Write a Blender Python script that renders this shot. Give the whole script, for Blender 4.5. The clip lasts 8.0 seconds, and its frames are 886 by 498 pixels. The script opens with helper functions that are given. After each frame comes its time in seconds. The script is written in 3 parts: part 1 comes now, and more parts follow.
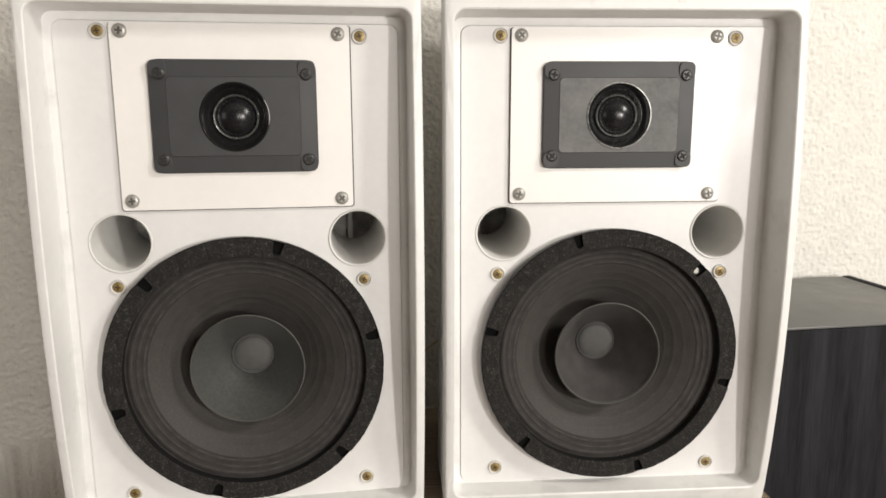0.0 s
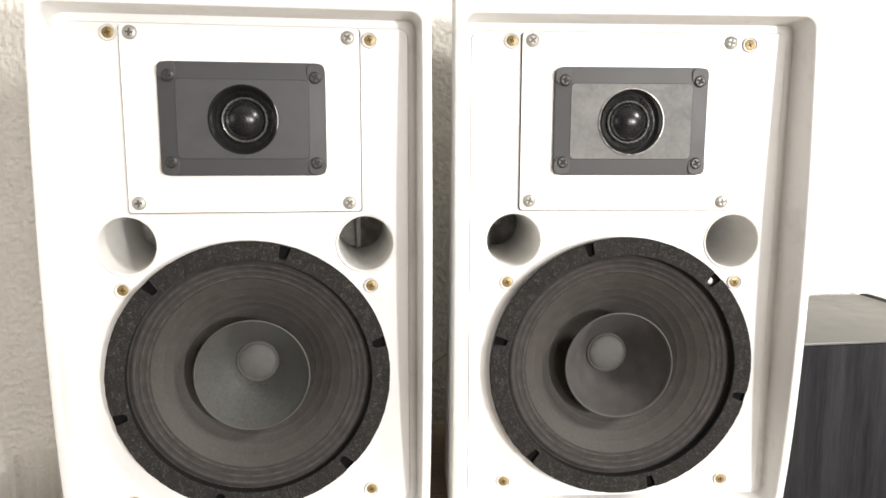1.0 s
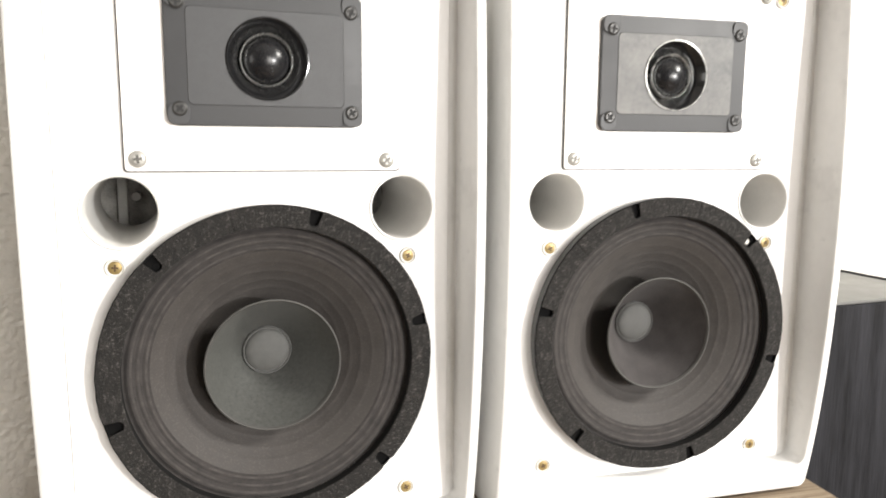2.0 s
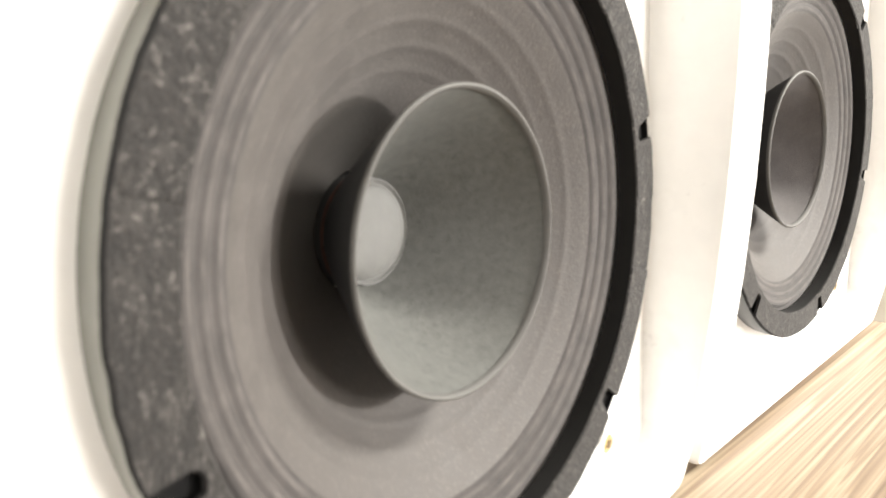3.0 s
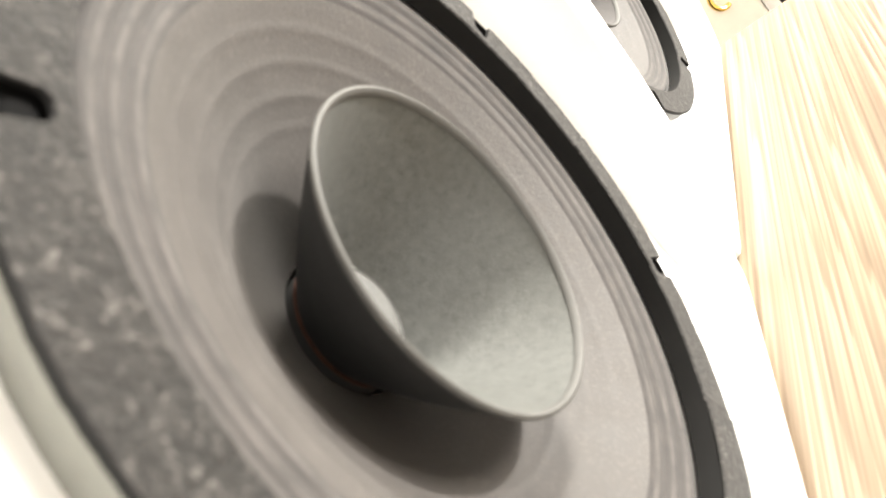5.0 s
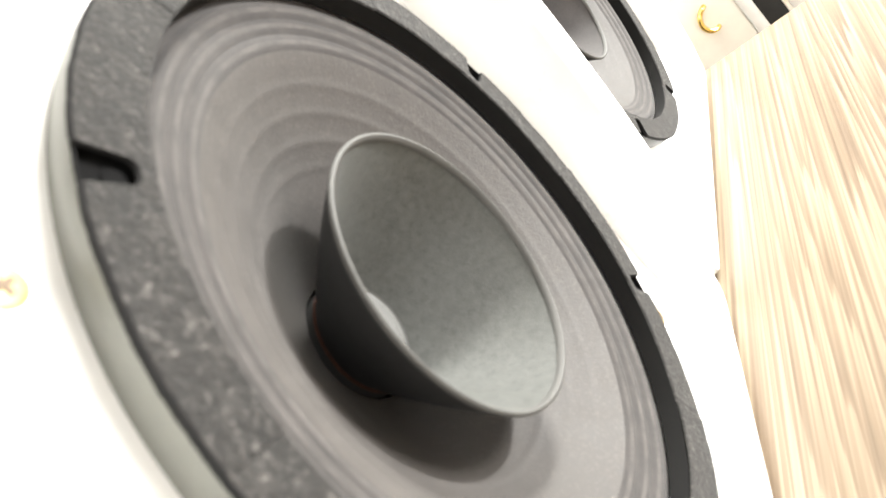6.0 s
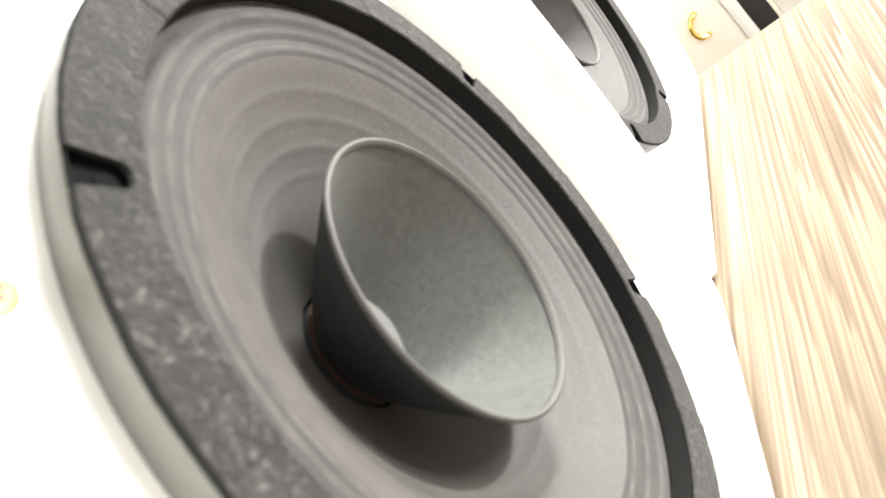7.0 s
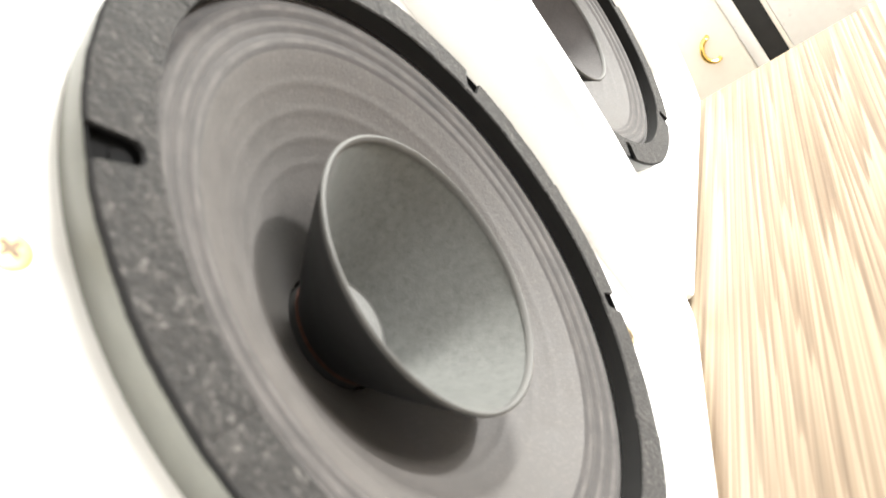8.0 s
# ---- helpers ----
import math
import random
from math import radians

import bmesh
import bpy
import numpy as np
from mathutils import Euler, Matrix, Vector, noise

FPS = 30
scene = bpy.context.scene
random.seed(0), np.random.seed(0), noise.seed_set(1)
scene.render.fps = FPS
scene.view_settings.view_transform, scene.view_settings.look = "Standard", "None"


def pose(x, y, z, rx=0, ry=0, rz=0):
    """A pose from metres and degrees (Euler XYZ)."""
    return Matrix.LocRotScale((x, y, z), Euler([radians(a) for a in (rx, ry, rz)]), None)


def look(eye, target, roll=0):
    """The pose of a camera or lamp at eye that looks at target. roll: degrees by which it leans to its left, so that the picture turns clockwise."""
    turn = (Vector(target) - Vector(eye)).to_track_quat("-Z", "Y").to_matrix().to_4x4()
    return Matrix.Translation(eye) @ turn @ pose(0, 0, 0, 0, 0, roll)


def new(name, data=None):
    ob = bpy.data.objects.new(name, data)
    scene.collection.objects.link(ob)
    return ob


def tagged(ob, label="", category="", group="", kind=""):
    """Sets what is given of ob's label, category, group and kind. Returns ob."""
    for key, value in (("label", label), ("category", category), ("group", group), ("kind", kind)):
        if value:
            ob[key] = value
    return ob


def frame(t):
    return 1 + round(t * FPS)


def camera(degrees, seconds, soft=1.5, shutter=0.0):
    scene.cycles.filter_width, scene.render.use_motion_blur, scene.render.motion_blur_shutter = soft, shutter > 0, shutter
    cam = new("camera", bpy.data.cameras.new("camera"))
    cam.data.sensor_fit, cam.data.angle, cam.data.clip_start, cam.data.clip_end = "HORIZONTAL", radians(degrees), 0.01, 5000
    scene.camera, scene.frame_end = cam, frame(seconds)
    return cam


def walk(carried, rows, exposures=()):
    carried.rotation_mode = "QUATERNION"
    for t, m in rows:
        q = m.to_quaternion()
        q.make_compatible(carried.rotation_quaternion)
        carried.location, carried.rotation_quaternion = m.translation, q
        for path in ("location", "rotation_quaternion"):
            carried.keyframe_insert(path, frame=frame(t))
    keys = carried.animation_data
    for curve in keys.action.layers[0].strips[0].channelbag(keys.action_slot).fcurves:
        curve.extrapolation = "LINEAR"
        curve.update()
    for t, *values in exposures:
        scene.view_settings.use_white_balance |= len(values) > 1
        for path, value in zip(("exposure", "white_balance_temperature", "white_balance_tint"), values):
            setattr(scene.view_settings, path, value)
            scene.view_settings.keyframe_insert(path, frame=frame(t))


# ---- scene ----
# >>> path
cam = camera(62.80, 8.0, soft=1.6, shutter=0.35)
cam.data.dof.use_dof, cam.data.dof.focus_distance, cam.data.dof.aperture_fstop = True, 0.48, 20
PATH = [
    (0, look((0.0626, -0.5465, 1.0737), (0.1253, -0.1581, 1.0015), -0.21)),
    (0.5, look((0.0626, -0.5462, 1.0600), (0.1212, -0.1547, 1.0030), 0.14)),
    (1, look((0.0657, -0.5410, 1.0590), (0.1225, -0.1494, 1.0001), 0.18)),
    (1.2, look((0.0644, -0.5376, 1.0576), (0.1217, -0.1465, 0.9960), 0.07)),
    (2.3, look((-0.1236, -0.3587, 0.9978), (0.0650, -0.0117, 0.9345), -0.96)),
    (2.4, look((-0.1446, -0.3139, 0.9869), (0.0628, 0.0207, 0.9161), -1.45)),
    (2.5, look((-0.1576, -0.2674, 0.9735), (0.0730, 0.0507, 0.8983), -1.05)),
    (2.6, look((-0.1624, -0.2259, 0.9589), (0.0919, 0.0729, 0.8814), 0.02)),
    (2.7, look((-0.1588, -0.1882, 0.9512), (0.1141, 0.0913, 0.8653), 0.10)),
    (3, look((-0.1508, -0.1213, 0.9260), (0.1487, 0.1296, 0.8401), -2.48)),
    (3.5, look((-0.1199, -0.0787, 0.9223), (0.2024, 0.1465, 0.8485), -13.27)),
    (4, look((-0.1197, -0.0635, 0.9261), (0.2102, 0.1435, 0.8352), -25.30)),
    (4.5, look((-0.1298, -0.0692, 0.9302), (0.2054, 0.1231, 0.8267), -39.73)),
    (5, look((-0.1377, -0.0790, 0.9306), (0.1948, 0.1159, 0.8235), -44.93)),
    (5.2, look((-0.1443, -0.0886, 0.9339), (0.1878, 0.1097, 0.8320), -45.60)),
    (6.5, look((-0.1602, -0.0949, 0.9383), (0.1783, 0.0938, 0.8392), -45.59)),
    (7, look((-0.1581, -0.0923, 0.9373), (0.1816, 0.0947, 0.8393), -45.99)),
    (7.5, look((-0.1605, -0.0931, 0.9365), (0.1797, 0.0938, 0.8400), -45.77)),
    (8, look((-0.1659, -0.1000, 0.9391), (0.1726, 0.0869, 0.8369), -40.22)),
]
# <<< path

EXPO = [(0.0, -0.26, 6860, 11), (0.5, 0.30, 6740, 11), (1.0, 0.52, 6700, 11), (1.2, 0.54, 6680, 11), (2.3, 1.0, 6600, 10), (2.5, 1.25, 6580, 10), (2.7, 1.62, 6680, 10),
        (3.0, 2.0, 6800, 10), (3.5, 2.1, 6900, 10), (4.0, 2.38, 6940, 10), (4.5, 2.46, 6980, 9), (5.2, 2.44, 6800, 8.5), (6.3, 2.34, 6480, 7.5), (8.0, 2.36, 6480, 7.5)]
walk(cam, PATH, EXPO)

# ---- light ----
world = bpy.data.worlds.new("room_air")
scene.world = world
world.use_nodes = True
world.node_tree.nodes["Background"].inputs[0].default_value = (0.9, 0.95, 1.0, 1)
world.node_tree.nodes["Background"].inputs[1].default_value = 0.008


def area_lamp(name, eye, target, sx, sy, watts, colour):
    data = bpy.data.lights.new(name, "AREA")
    data.shape, data.size, data.size_y, data.energy, data.color = "RECTANGLE", sx, sy, watts, colour
    ob = new(name, data)
    ob.matrix_world = look(eye, target)
    return ob


# No source is in view; lamps are set from the shadows and shading.
area_lamp("side_soft_lamp", (1.25, -2.15, 1.20), (0.15, 0.0, 0.93), 0.55, 0.55, 7, (0.98, 0.98, 0.985))
area_lamp("side_hard_lamp", (1.24, -2.26, 1.18), (0.14, 0.0, 0.90), 0.10, 0.10, 31, (0.99, 0.985, 0.98))
area_lamp("side_high_lamp", (1.24, -0.92, 1.78), (0.14, 0.0, 0.90), 0.28, 0.28, 17, (1.0, 0.985, 0.94))
area_lamp("front_soft_lamp", (0.72, -2.93, 1.25), (0.15, 0.0, 0.98), 0.75, 0.75, 27, (1.0, 0.97, 0.935))
# Fill lamp, added to brighten the sides turned from the other lamps.
area_lamp("west_fill_lamp", (-1.86, -0.95, 1.28), (0.1, 0.0, 0.95), 0.80, 0.80, 4.8, (1.0, 0.975, 0.94))


# ---- materials ----
def material(name, colour, rough=0.5, metal=0.0, vary=0.06, scale=40, bump=0.0, bump_scale=300, spec=0.5, stretch=(1, 1, 1), second=None, detail=4, sheen=0.0, coord="Object"):
    """Two-scale noise on the colour and the roughness, and fine relief."""
    m = bpy.data.materials.new(name)
    m.use_nodes = True
    nt = m.node_tree
    bsdf = nt.nodes["Principled BSDF"]
    tc = nt.nodes.new("ShaderNodeTexCoord")
    mp = nt.nodes.new("ShaderNodeMapping")
    mp.inputs["Scale"].default_value = stretch
    nt.links.new(tc.outputs[coord], mp.inputs["Vector"])
    n1 = nt.nodes.new("ShaderNodeTexNoise")
    n1.inputs["Scale"].default_value, n1.inputs["Detail"].default_value = scale, detail
    n2 = nt.nodes.new("ShaderNodeTexNoise")
    n2.inputs["Scale"].default_value, n2.inputs["Detail"].default_value = scale * 9, 3
    for n in (n1, n2):
        nt.links.new(mp.outputs[0], n.inputs["Vector"])
    mix = nt.nodes.new("ShaderNodeMath")
    mix.operation = "MULTIPLY_ADD"
    nt.links.new(n2.outputs["Fac"], mix.inputs[0])
    mix.inputs[1].default_value = 0.5
    nt.links.new(n1.outputs["Fac"], mix.inputs[2])
    ramp = nt.nodes.new("ShaderNodeValToRGB")
    lo = second if second else tuple(c * (1 - vary * 2) for c in colour)
    hi = tuple(min(1, c * (1 + vary)) for c in colour)
    ramp.color_ramp.elements[0].position, ramp.color_ramp.elements[1].position = 0.45, 1.0
    ramp.color_ramp.elements[0].color, ramp.color_ramp.elements[1].color = (*lo, 1), (*hi, 1)
    nt.links.new(mix.outputs[0], ramp.inputs[0])
    nt.links.new(ramp.outputs[0], bsdf.inputs["Base Color"])
    rr = nt.nodes.new("ShaderNodeMapRange")
    rr.inputs["From Min"].default_value, rr.inputs["From Max"].default_value = 0.4, 1.1
    rr.inputs["To Min"].default_value, rr.inputs["To Max"].default_value = max(0.03, rough - 0.08), min(1, rough + 0.08)
    nt.links.new(mix.outputs[0], rr.inputs["Value"])
    nt.links.new(rr.outputs[0], bsdf.inputs["Roughness"])
    bsdf.inputs["Metallic"].default_value = metal
    bsdf.inputs["Specular IOR Level"].default_value = spec
    if sheen:
        bsdf.inputs["Sheen Weight"].default_value, bsdf.inputs["Sheen Roughness"].default_value = sheen, 0.5
    if bump:
        nb = nt.nodes.new("ShaderNodeTexNoise")
        nb.inputs["Scale"].default_value, nb.inputs["Detail"].default_value = bump_scale, 5
        nt.links.new(mp.outputs[0], nb.inputs["Vector"])
        bp = nt.nodes.new("ShaderNodeBump")
        bp.inputs["Strength"].default_value, bp.inputs["Distance"].default_value = bump, 0.002
        nt.links.new(nb.outputs["Fac"], bp.inputs["Height"])
        nt.links.new(bp.outputs[0], bsdf.inputs["Normal"])
    return m


WHITE = material("white_lacquer", (0.71, 0.705, 0.69), 0.42, vary=0.035, scale=14, bump=0.05, bump_scale=500)
WHITE_BAFFLE = material("white_satin_paint", (0.71, 0.70, 0.69), 0.38, vary=0.03, scale=18, bump=0.04, bump_scale=700)
PLATE = material("painted_steel_plate", (0.80, 0.775, 0.745), 0.35, vary=0.02, scale=20, bump=0.03, bump_scale=900)
PORT = material("white_plastic_tube", (0.66, 0.65, 0.625), 0.5, vary=0.04, scale=40)
LINING = material("black_lining", (0.02, 0.02, 0.02), 0.9, vary=0.2, scale=60)
FLANGE = material("charcoal_abs_plastic", (0.032, 0.0325, 0.034), 0.52, vary=0.08, scale=60, bump=0.12, bump_scale=2200)
FLANGE_PANEL = material("charcoal_satin_panel", (0.0325, 0.033, 0.0345), 0.44, vary=0.14, scale=70, bump=0.2, bump_scale=2600)
# Paler mottled grey: the right panel's reflection is put into its colour.
SHEEN_PANEL = material("painted_sheen_panel", (0.098, 0.096, 0.092), 0.47, vary=0.4, scale=38, bump=0.2, bump_scale=2600, second=(0.050, 0.050, 0.050))
GLOSS = material("gloss_black_plastic", (0.011, 0.011, 0.0115), 0.11, vary=0.1, scale=50)
RINGMETAL = material("dark_polished_ring", (0.55, 0.55, 0.53), 0.28, metal=0.85, vary=0.08, scale=200)
# Pale grey makes up for light missing inside the ports.
INNER = material("pale_grey_lining", (0.58, 0.57, 0.54), 0.95, vary=0.25, scale=90)
# Dark tone for the shadow line drawn round the tweeter plate.
GAP_SHADE = material("gap_shade_grey", (0.06, 0.058, 0.055), 0.9, vary=0.1, scale=200)
DOME = material("black_dome_film", (0.010, 0.010, 0.011), 0.27, vary=0.1, scale=50, spec=0.35)
STEEL = material("zinc_screw", (0.40, 0.39, 0.36), 0.45, metal=0.5, vary=0.15, scale=300)
BRASS = material("brass_screw", (0.27, 0.195, 0.075), 0.42, metal=0.4, vary=0.2, scale=400)
# Darker brass and steel paint in the shade of the cross recesses.
BRASS_SHADE = material("brass_recess_shade", (0.07, 0.04, 0.015), 0.6, metal=0.2, vary=0.2, scale=400)
STEEL_SHADE = material("steel_recess_shade", (0.10, 0.095, 0.085), 0.5, metal=0.3, vary=0.2, scale=400)
DARKSCREW = material("blackened_screw", (0.050, 0.049, 0.047), 0.42, metal=0.5, vary=0.2, scale=400)
WASHER = material("white_washer", (0.60, 0.585, 0.55), 0.4, vary=0.04, scale=100)
GASKET = material("black_fibre_gasket", (0.0128, 0.0118, 0.0110), 0.9, vary=0.5, scale=210, bump=0.5, bump_scale=800, spec=0.25, second=(0.007, 0.0066, 0.0062), sheen=0.05)
BASKET = material("grey_basket_steel", (0.105, 0.105, 0.092), 0.5, metal=0.2, vary=0.1, scale=90)
BASKET_DARK = material("dark_basket_steel", (0.045, 0.045, 0.044), 0.5, metal=0.2, vary=0.1, scale=90)
CONE = material("charcoal_paper_cone", (0.0394, 0.0348, 0.0318), 0.68, vary=0.11, scale=110, bump=0.12, bump_scale=1200, spec=0.4, sheen=0.05)
SURROUND = material("doped_cloth_surround", (0.0300, 0.0266, 0.0252), 0.85, vary=0.26, scale=150, bump=0.14, bump_scale=1800, spec=0.3, sheen=0.1)
# Lighter cloth paints the light caught by the ridge tops.
SURROUND_CREST = material("highlit_cloth_ridge", (0.047, 0.042, 0.0395), 0.85, vary=0.3, scale=170, bump=0.14, bump_scale=1800, spec=0.3, sheen=0.1)
WHIZZER = material("grey_green_paper_cone", (0.0575, 0.0588, 0.0540), 0.62, vary=0.16, scale=380, bump=0.10, bump_scale=1500, spec=0.45, sheen=0.05)
WHIZZER_BROWN = material("brown_grey_paper_cone", (0.050, 0.045, 0.044), 0.78, vary=0.16, scale=80, bump=0.14, bump_scale=1500, spec=0.28, sheen=0.05)
LIP = material("pale_paper_lip", (0.064, 0.062, 0.058), 0.7, vary=0.1, scale=120)
CAP = material("grey_felt_cap", (0.083, 0.083, 0.078), 0.5, vary=0.1, scale=200, bump=0.3, bump_scale=2500, sheen=0.2)
COPPER = material("copper_winding", (0.10, 0.045, 0.032), 0.6, metal=0.6, vary=0.2, scale=300)
STUCCO = material("rough_plaster_wall", (0.72, 0.70, 0.655), 0.9, vary=0.04, scale=60, bump=0.95, bump_scale=270, spec=0.2, detail=6)
BLACKWOOD = material("black_ash_veneer", (0.017, 0.017, 0.0195), 0.7, vary=0.5, scale=60, bump=0.3, bump_scale=420, stretch=(1, 1, 0.06), second=(0.0025, 0.0025, 0.0028), spec=0.12)
# Lighter grey stands in for the wall mirrored in the black top.
SHEEN_TOP = material("reflection_grey_top", (0.115, 0.115, 0.11), 0.42, vary=0.03, scale=40)
CARPET = material("brown_floor", (0.20, 0.14, 0.09), 0.6, vary=0.15, scale=6, stretch=(0.2, 2, 1))
# Unseen walls, toned dark to hold down bounced light.
ROOM = material("dimmed_room_paint", (0.24, 0.23, 0.215), 0.9, vary=0.04, scale=5)
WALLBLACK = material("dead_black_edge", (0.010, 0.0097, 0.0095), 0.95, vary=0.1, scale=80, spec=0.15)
# Near black stands in for the shade down inside the gasket slots.
SLOT_SHADE = material("slot_shade_black", (0.005, 0.005, 0.005), 0.95, vary=0.1, scale=80, spec=0.1)
# Cone's rear painted near black to deepen the shade behind it.
WHIZZER_BACK = material("shaded_paper_back", (0.010, 0.0096, 0.0095), 0.85, vary=0.1, scale=80)
# Unseen ceiling, greyed a little to cut bounced light.
CEILING = material("white_ceiling_paint", (0.62, 0.61, 0.59), 0.9, vary=0.02, scale=5)
CUPBOARD = material("ivory_cupboard_paint", (0.76, 0.73, 0.66), 0.4, vary=0.03, scale=12)
POLISHED = material("polished_brass", (0.85, 0.60, 0.18), 0.2, metal=1.0, vary=0.06, scale=200)
CABLE = material("clear_cable_sleeve", (0.55, 0.47, 0.33), 0.4, vary=0.1, scale=200)


def pit(m, scale, at, depth):
    """Small specks scattered over a material's colour, darker (depth under 1) or paler."""
    nt = m.node_tree
    bsdf = nt.nodes["Principled BSDF"]
    old = bsdf.inputs["Base Color"].links[0].from_socket
    tc = nt.nodes.new("ShaderNodeTexCoord")
    nz = nt.nodes.new("ShaderNodeTexNoise")
    nz.inputs["Scale"].default_value, nz.inputs["Detail"].default_value, nz.inputs["Roughness"].default_value = scale, 3, 0.6
    nt.links.new(tc.outputs["Object"], nz.inputs["Vector"])
    mr = nt.nodes.new("ShaderNodeMapRange")
    mr.inputs["From Min"].default_value, mr.inputs["From Max"].default_value = at, at + 0.09
    mr.inputs["To Min"].default_value, mr.inputs["To Max"].default_value = 1.0, depth
    nt.links.new(nz.outputs["Fac"], mr.inputs["Value"])
    mx = nt.nodes.new("ShaderNodeMix")
    mx.data_type, mx.blend_type = "RGBA", "MULTIPLY"
    mx.inputs["Factor"].default_value = 1.0
    nt.links.new(old, mx.inputs["A"])
    nt.links.new(mr.outputs[0], mx.inputs["B"])
    nt.links.new(mx.outputs["Result"], bsdf.inputs["Base Color"])


def wood(name, tint=1.0):
    """Growth rings that rise softly and fall sharply, with fine fibres over them."""
    m = material(name, (0.56, 0.44, 0.32), 0.45, vary=0.05, scale=6, stretch=(0.6, 9, 9), bump=0.06, bump_scale=200)
    nt = m.node_tree
    bsdf = nt.nodes["Principled BSDF"]
    tc = nt.nodes.new("ShaderNodeTexCoord")

    def grain(sx, sy, detail, distortion):
        mp = nt.nodes.new("ShaderNodeMapping")
        mp.inputs["Scale"].default_value = (sx, sy, sy)
        nt.links.new(tc.outputs["Object"], mp.inputs["Vector"])
        nz = nt.nodes.new("ShaderNodeTexNoise")
        nz.inputs["Scale"].default_value, nz.inputs["Detail"].default_value, nz.inputs["Distortion"].default_value = 1.0, detail, distortion
        nt.links.new(mp.outputs[0], nz.inputs["Vector"])
        return nz.outputs["Fac"]

    def calc(op, *args):
        n = nt.nodes.new("ShaderNodeMath")
        n.operation = op
        for k, a in enumerate(args):
            if isinstance(a, (int, float)):
                n.inputs[k].default_value = a
            else:
                nt.links.new(a, n.inputs[k])
        return n.outputs[0]
    rings = calc("FRACT", calc("MULTIPLY", calc("MULTIPLY_ADD", grain(1.6, 260.0, 2, 0), 0.02, grain(0.34, 15.0, 1.8, 0.10)), 64.0))
    saw = calc("MULTIPLY", calc("POWER", rings, 1.6), calc("SUBTRACT", 1.0, calc("POWER", rings, 14.0)))
    zones = grain(0.25, 7.0, 2, 0.0)
    fibre = grain(2.6, 620.0, 3, 0)
    depth = calc("MULTIPLY", saw, calc("MULTIPLY_ADD", zones, 1.5, 0.15))
    tone = calc("ADD", depth, calc("MULTIPLY_ADD", fibre, 1.5, -0.62))
    ramp = nt.nodes.new("ShaderNodeValToRGB")
    cr = ramp.color_ramp
    cr.elements[0].position, cr.elements[0].color = 0.0, (0.455 * tint, 0.375 * tint, 0.270 * tint, 1)
    cr.elements[1].position, cr.elements[1].color = 0.95, (0.178 * tint, 0.126 * tint, 0.088 * tint, 1)
    cr.elements.new(0.42).color = (0.305 * tint, 0.228 * tint, 0.158 * tint, 1)
    nt.links.new(tone, ramp.inputs[0])
    nt.links.new(ramp.outputs[0], bsdf.inputs["Base Color"])
    return m


OAK = wood("oak_laminate", 0.74)
OAK_EDGE = wood("brown_edge_laminate", 0.45)
pit(STUCCO, 150, 0.62, 0.86)
pit(WHITE, 70, 0.68, 0.82)
pit(WHITE, 30, 0.57, 0.92)
pit(WHITE_BAFFLE, 55, 0.72, 0.88)
pit(GASKET, 620, 0.56, 3.1)
pit(GASKET, 240, 0.52, 1.6)
pit(CONE, 800, 0.54, 1.28)
pit(WHIZZER, 500, 0.56, 0.80)


# ---- helpers for meshes ----
def mesh_from(name, bm, material_, smooth=35):
    bmesh.ops.recalc_face_normals(bm, faces=bm.faces)
    me = bpy.data.meshes.new(name)
    bm.to_mesh(me)
    bm.free()
    me.materials.append(material_)
    if smooth:
        for p in me.polygons:
            p.use_smooth = True
        me.set_sharp_from_angle(angle=radians(smooth))
    return me


def part(name, bm, material_, parent, label="", smooth=35):
    ob = new(name, mesh_from(name, bm, material_, smooth))
    ob.parent = parent
    return tagged(ob, label)


def thing(name, x, y, z, turn=0.0):
    ob = new(name)
    ob.empty_display_size = 0.05
    ob.matrix_world = pose(x, y, z, 0, 0, turn)
    return ob


def box(x0, x1, y0, y1, z0, z1, bevel=0.0, seg=2):
    bm = bmesh.new()
    bmesh.ops.create_cube(bm, size=1)
    bmesh.ops.transform(bm, matrix=Matrix.Translation(((x0 + x1) / 2, (y0 + y1) / 2, (z0 + z1) / 2)) @ Matrix.Diagonal((x1 - x0, y1 - y0, z1 - z0, 1)), verts=bm.verts)
    if bevel:
        bmesh.ops.bevel(bm, geom=list(bm.edges), offset=bevel, segments=seg, affect="EDGES", profile=0.5)
    return bm


def lathe(profile, n=96, closed=False, cx=0.0, cz=0.0, bm=None):
    """Turn (radius, y) pairs about the y axis through (cx, cz)."""
    bm = bm or bmesh.new()
    rings = []
    for r, y in profile:
        if r < 1e-6:
            rings.append([bm.verts.new((cx, y, cz))])
        else:
            rings.append([bm.verts.new((cx + r * math.cos(2 * math.pi * i / n), y, cz + r * math.sin(2 * math.pi * i / n))) for i in range(n)])
    pairs = list(zip(rings, rings[1:])) + ([(rings[-1], rings[0])] if closed else [])
    for a, b in pairs:
        for i in range(n):
            j = (i + 1) % n
            if len(a) == 1 and len(b) == 1:
                continue
            if len(a) == 1:
                bm.faces.new((a[0], b[i], b[j]))
            elif len(b) == 1:
                bm.faces.new((a[i], a[j], b[0]))
            else:
                bm.faces.new((a[i], a[j], b[j], b[i]))
    return bm


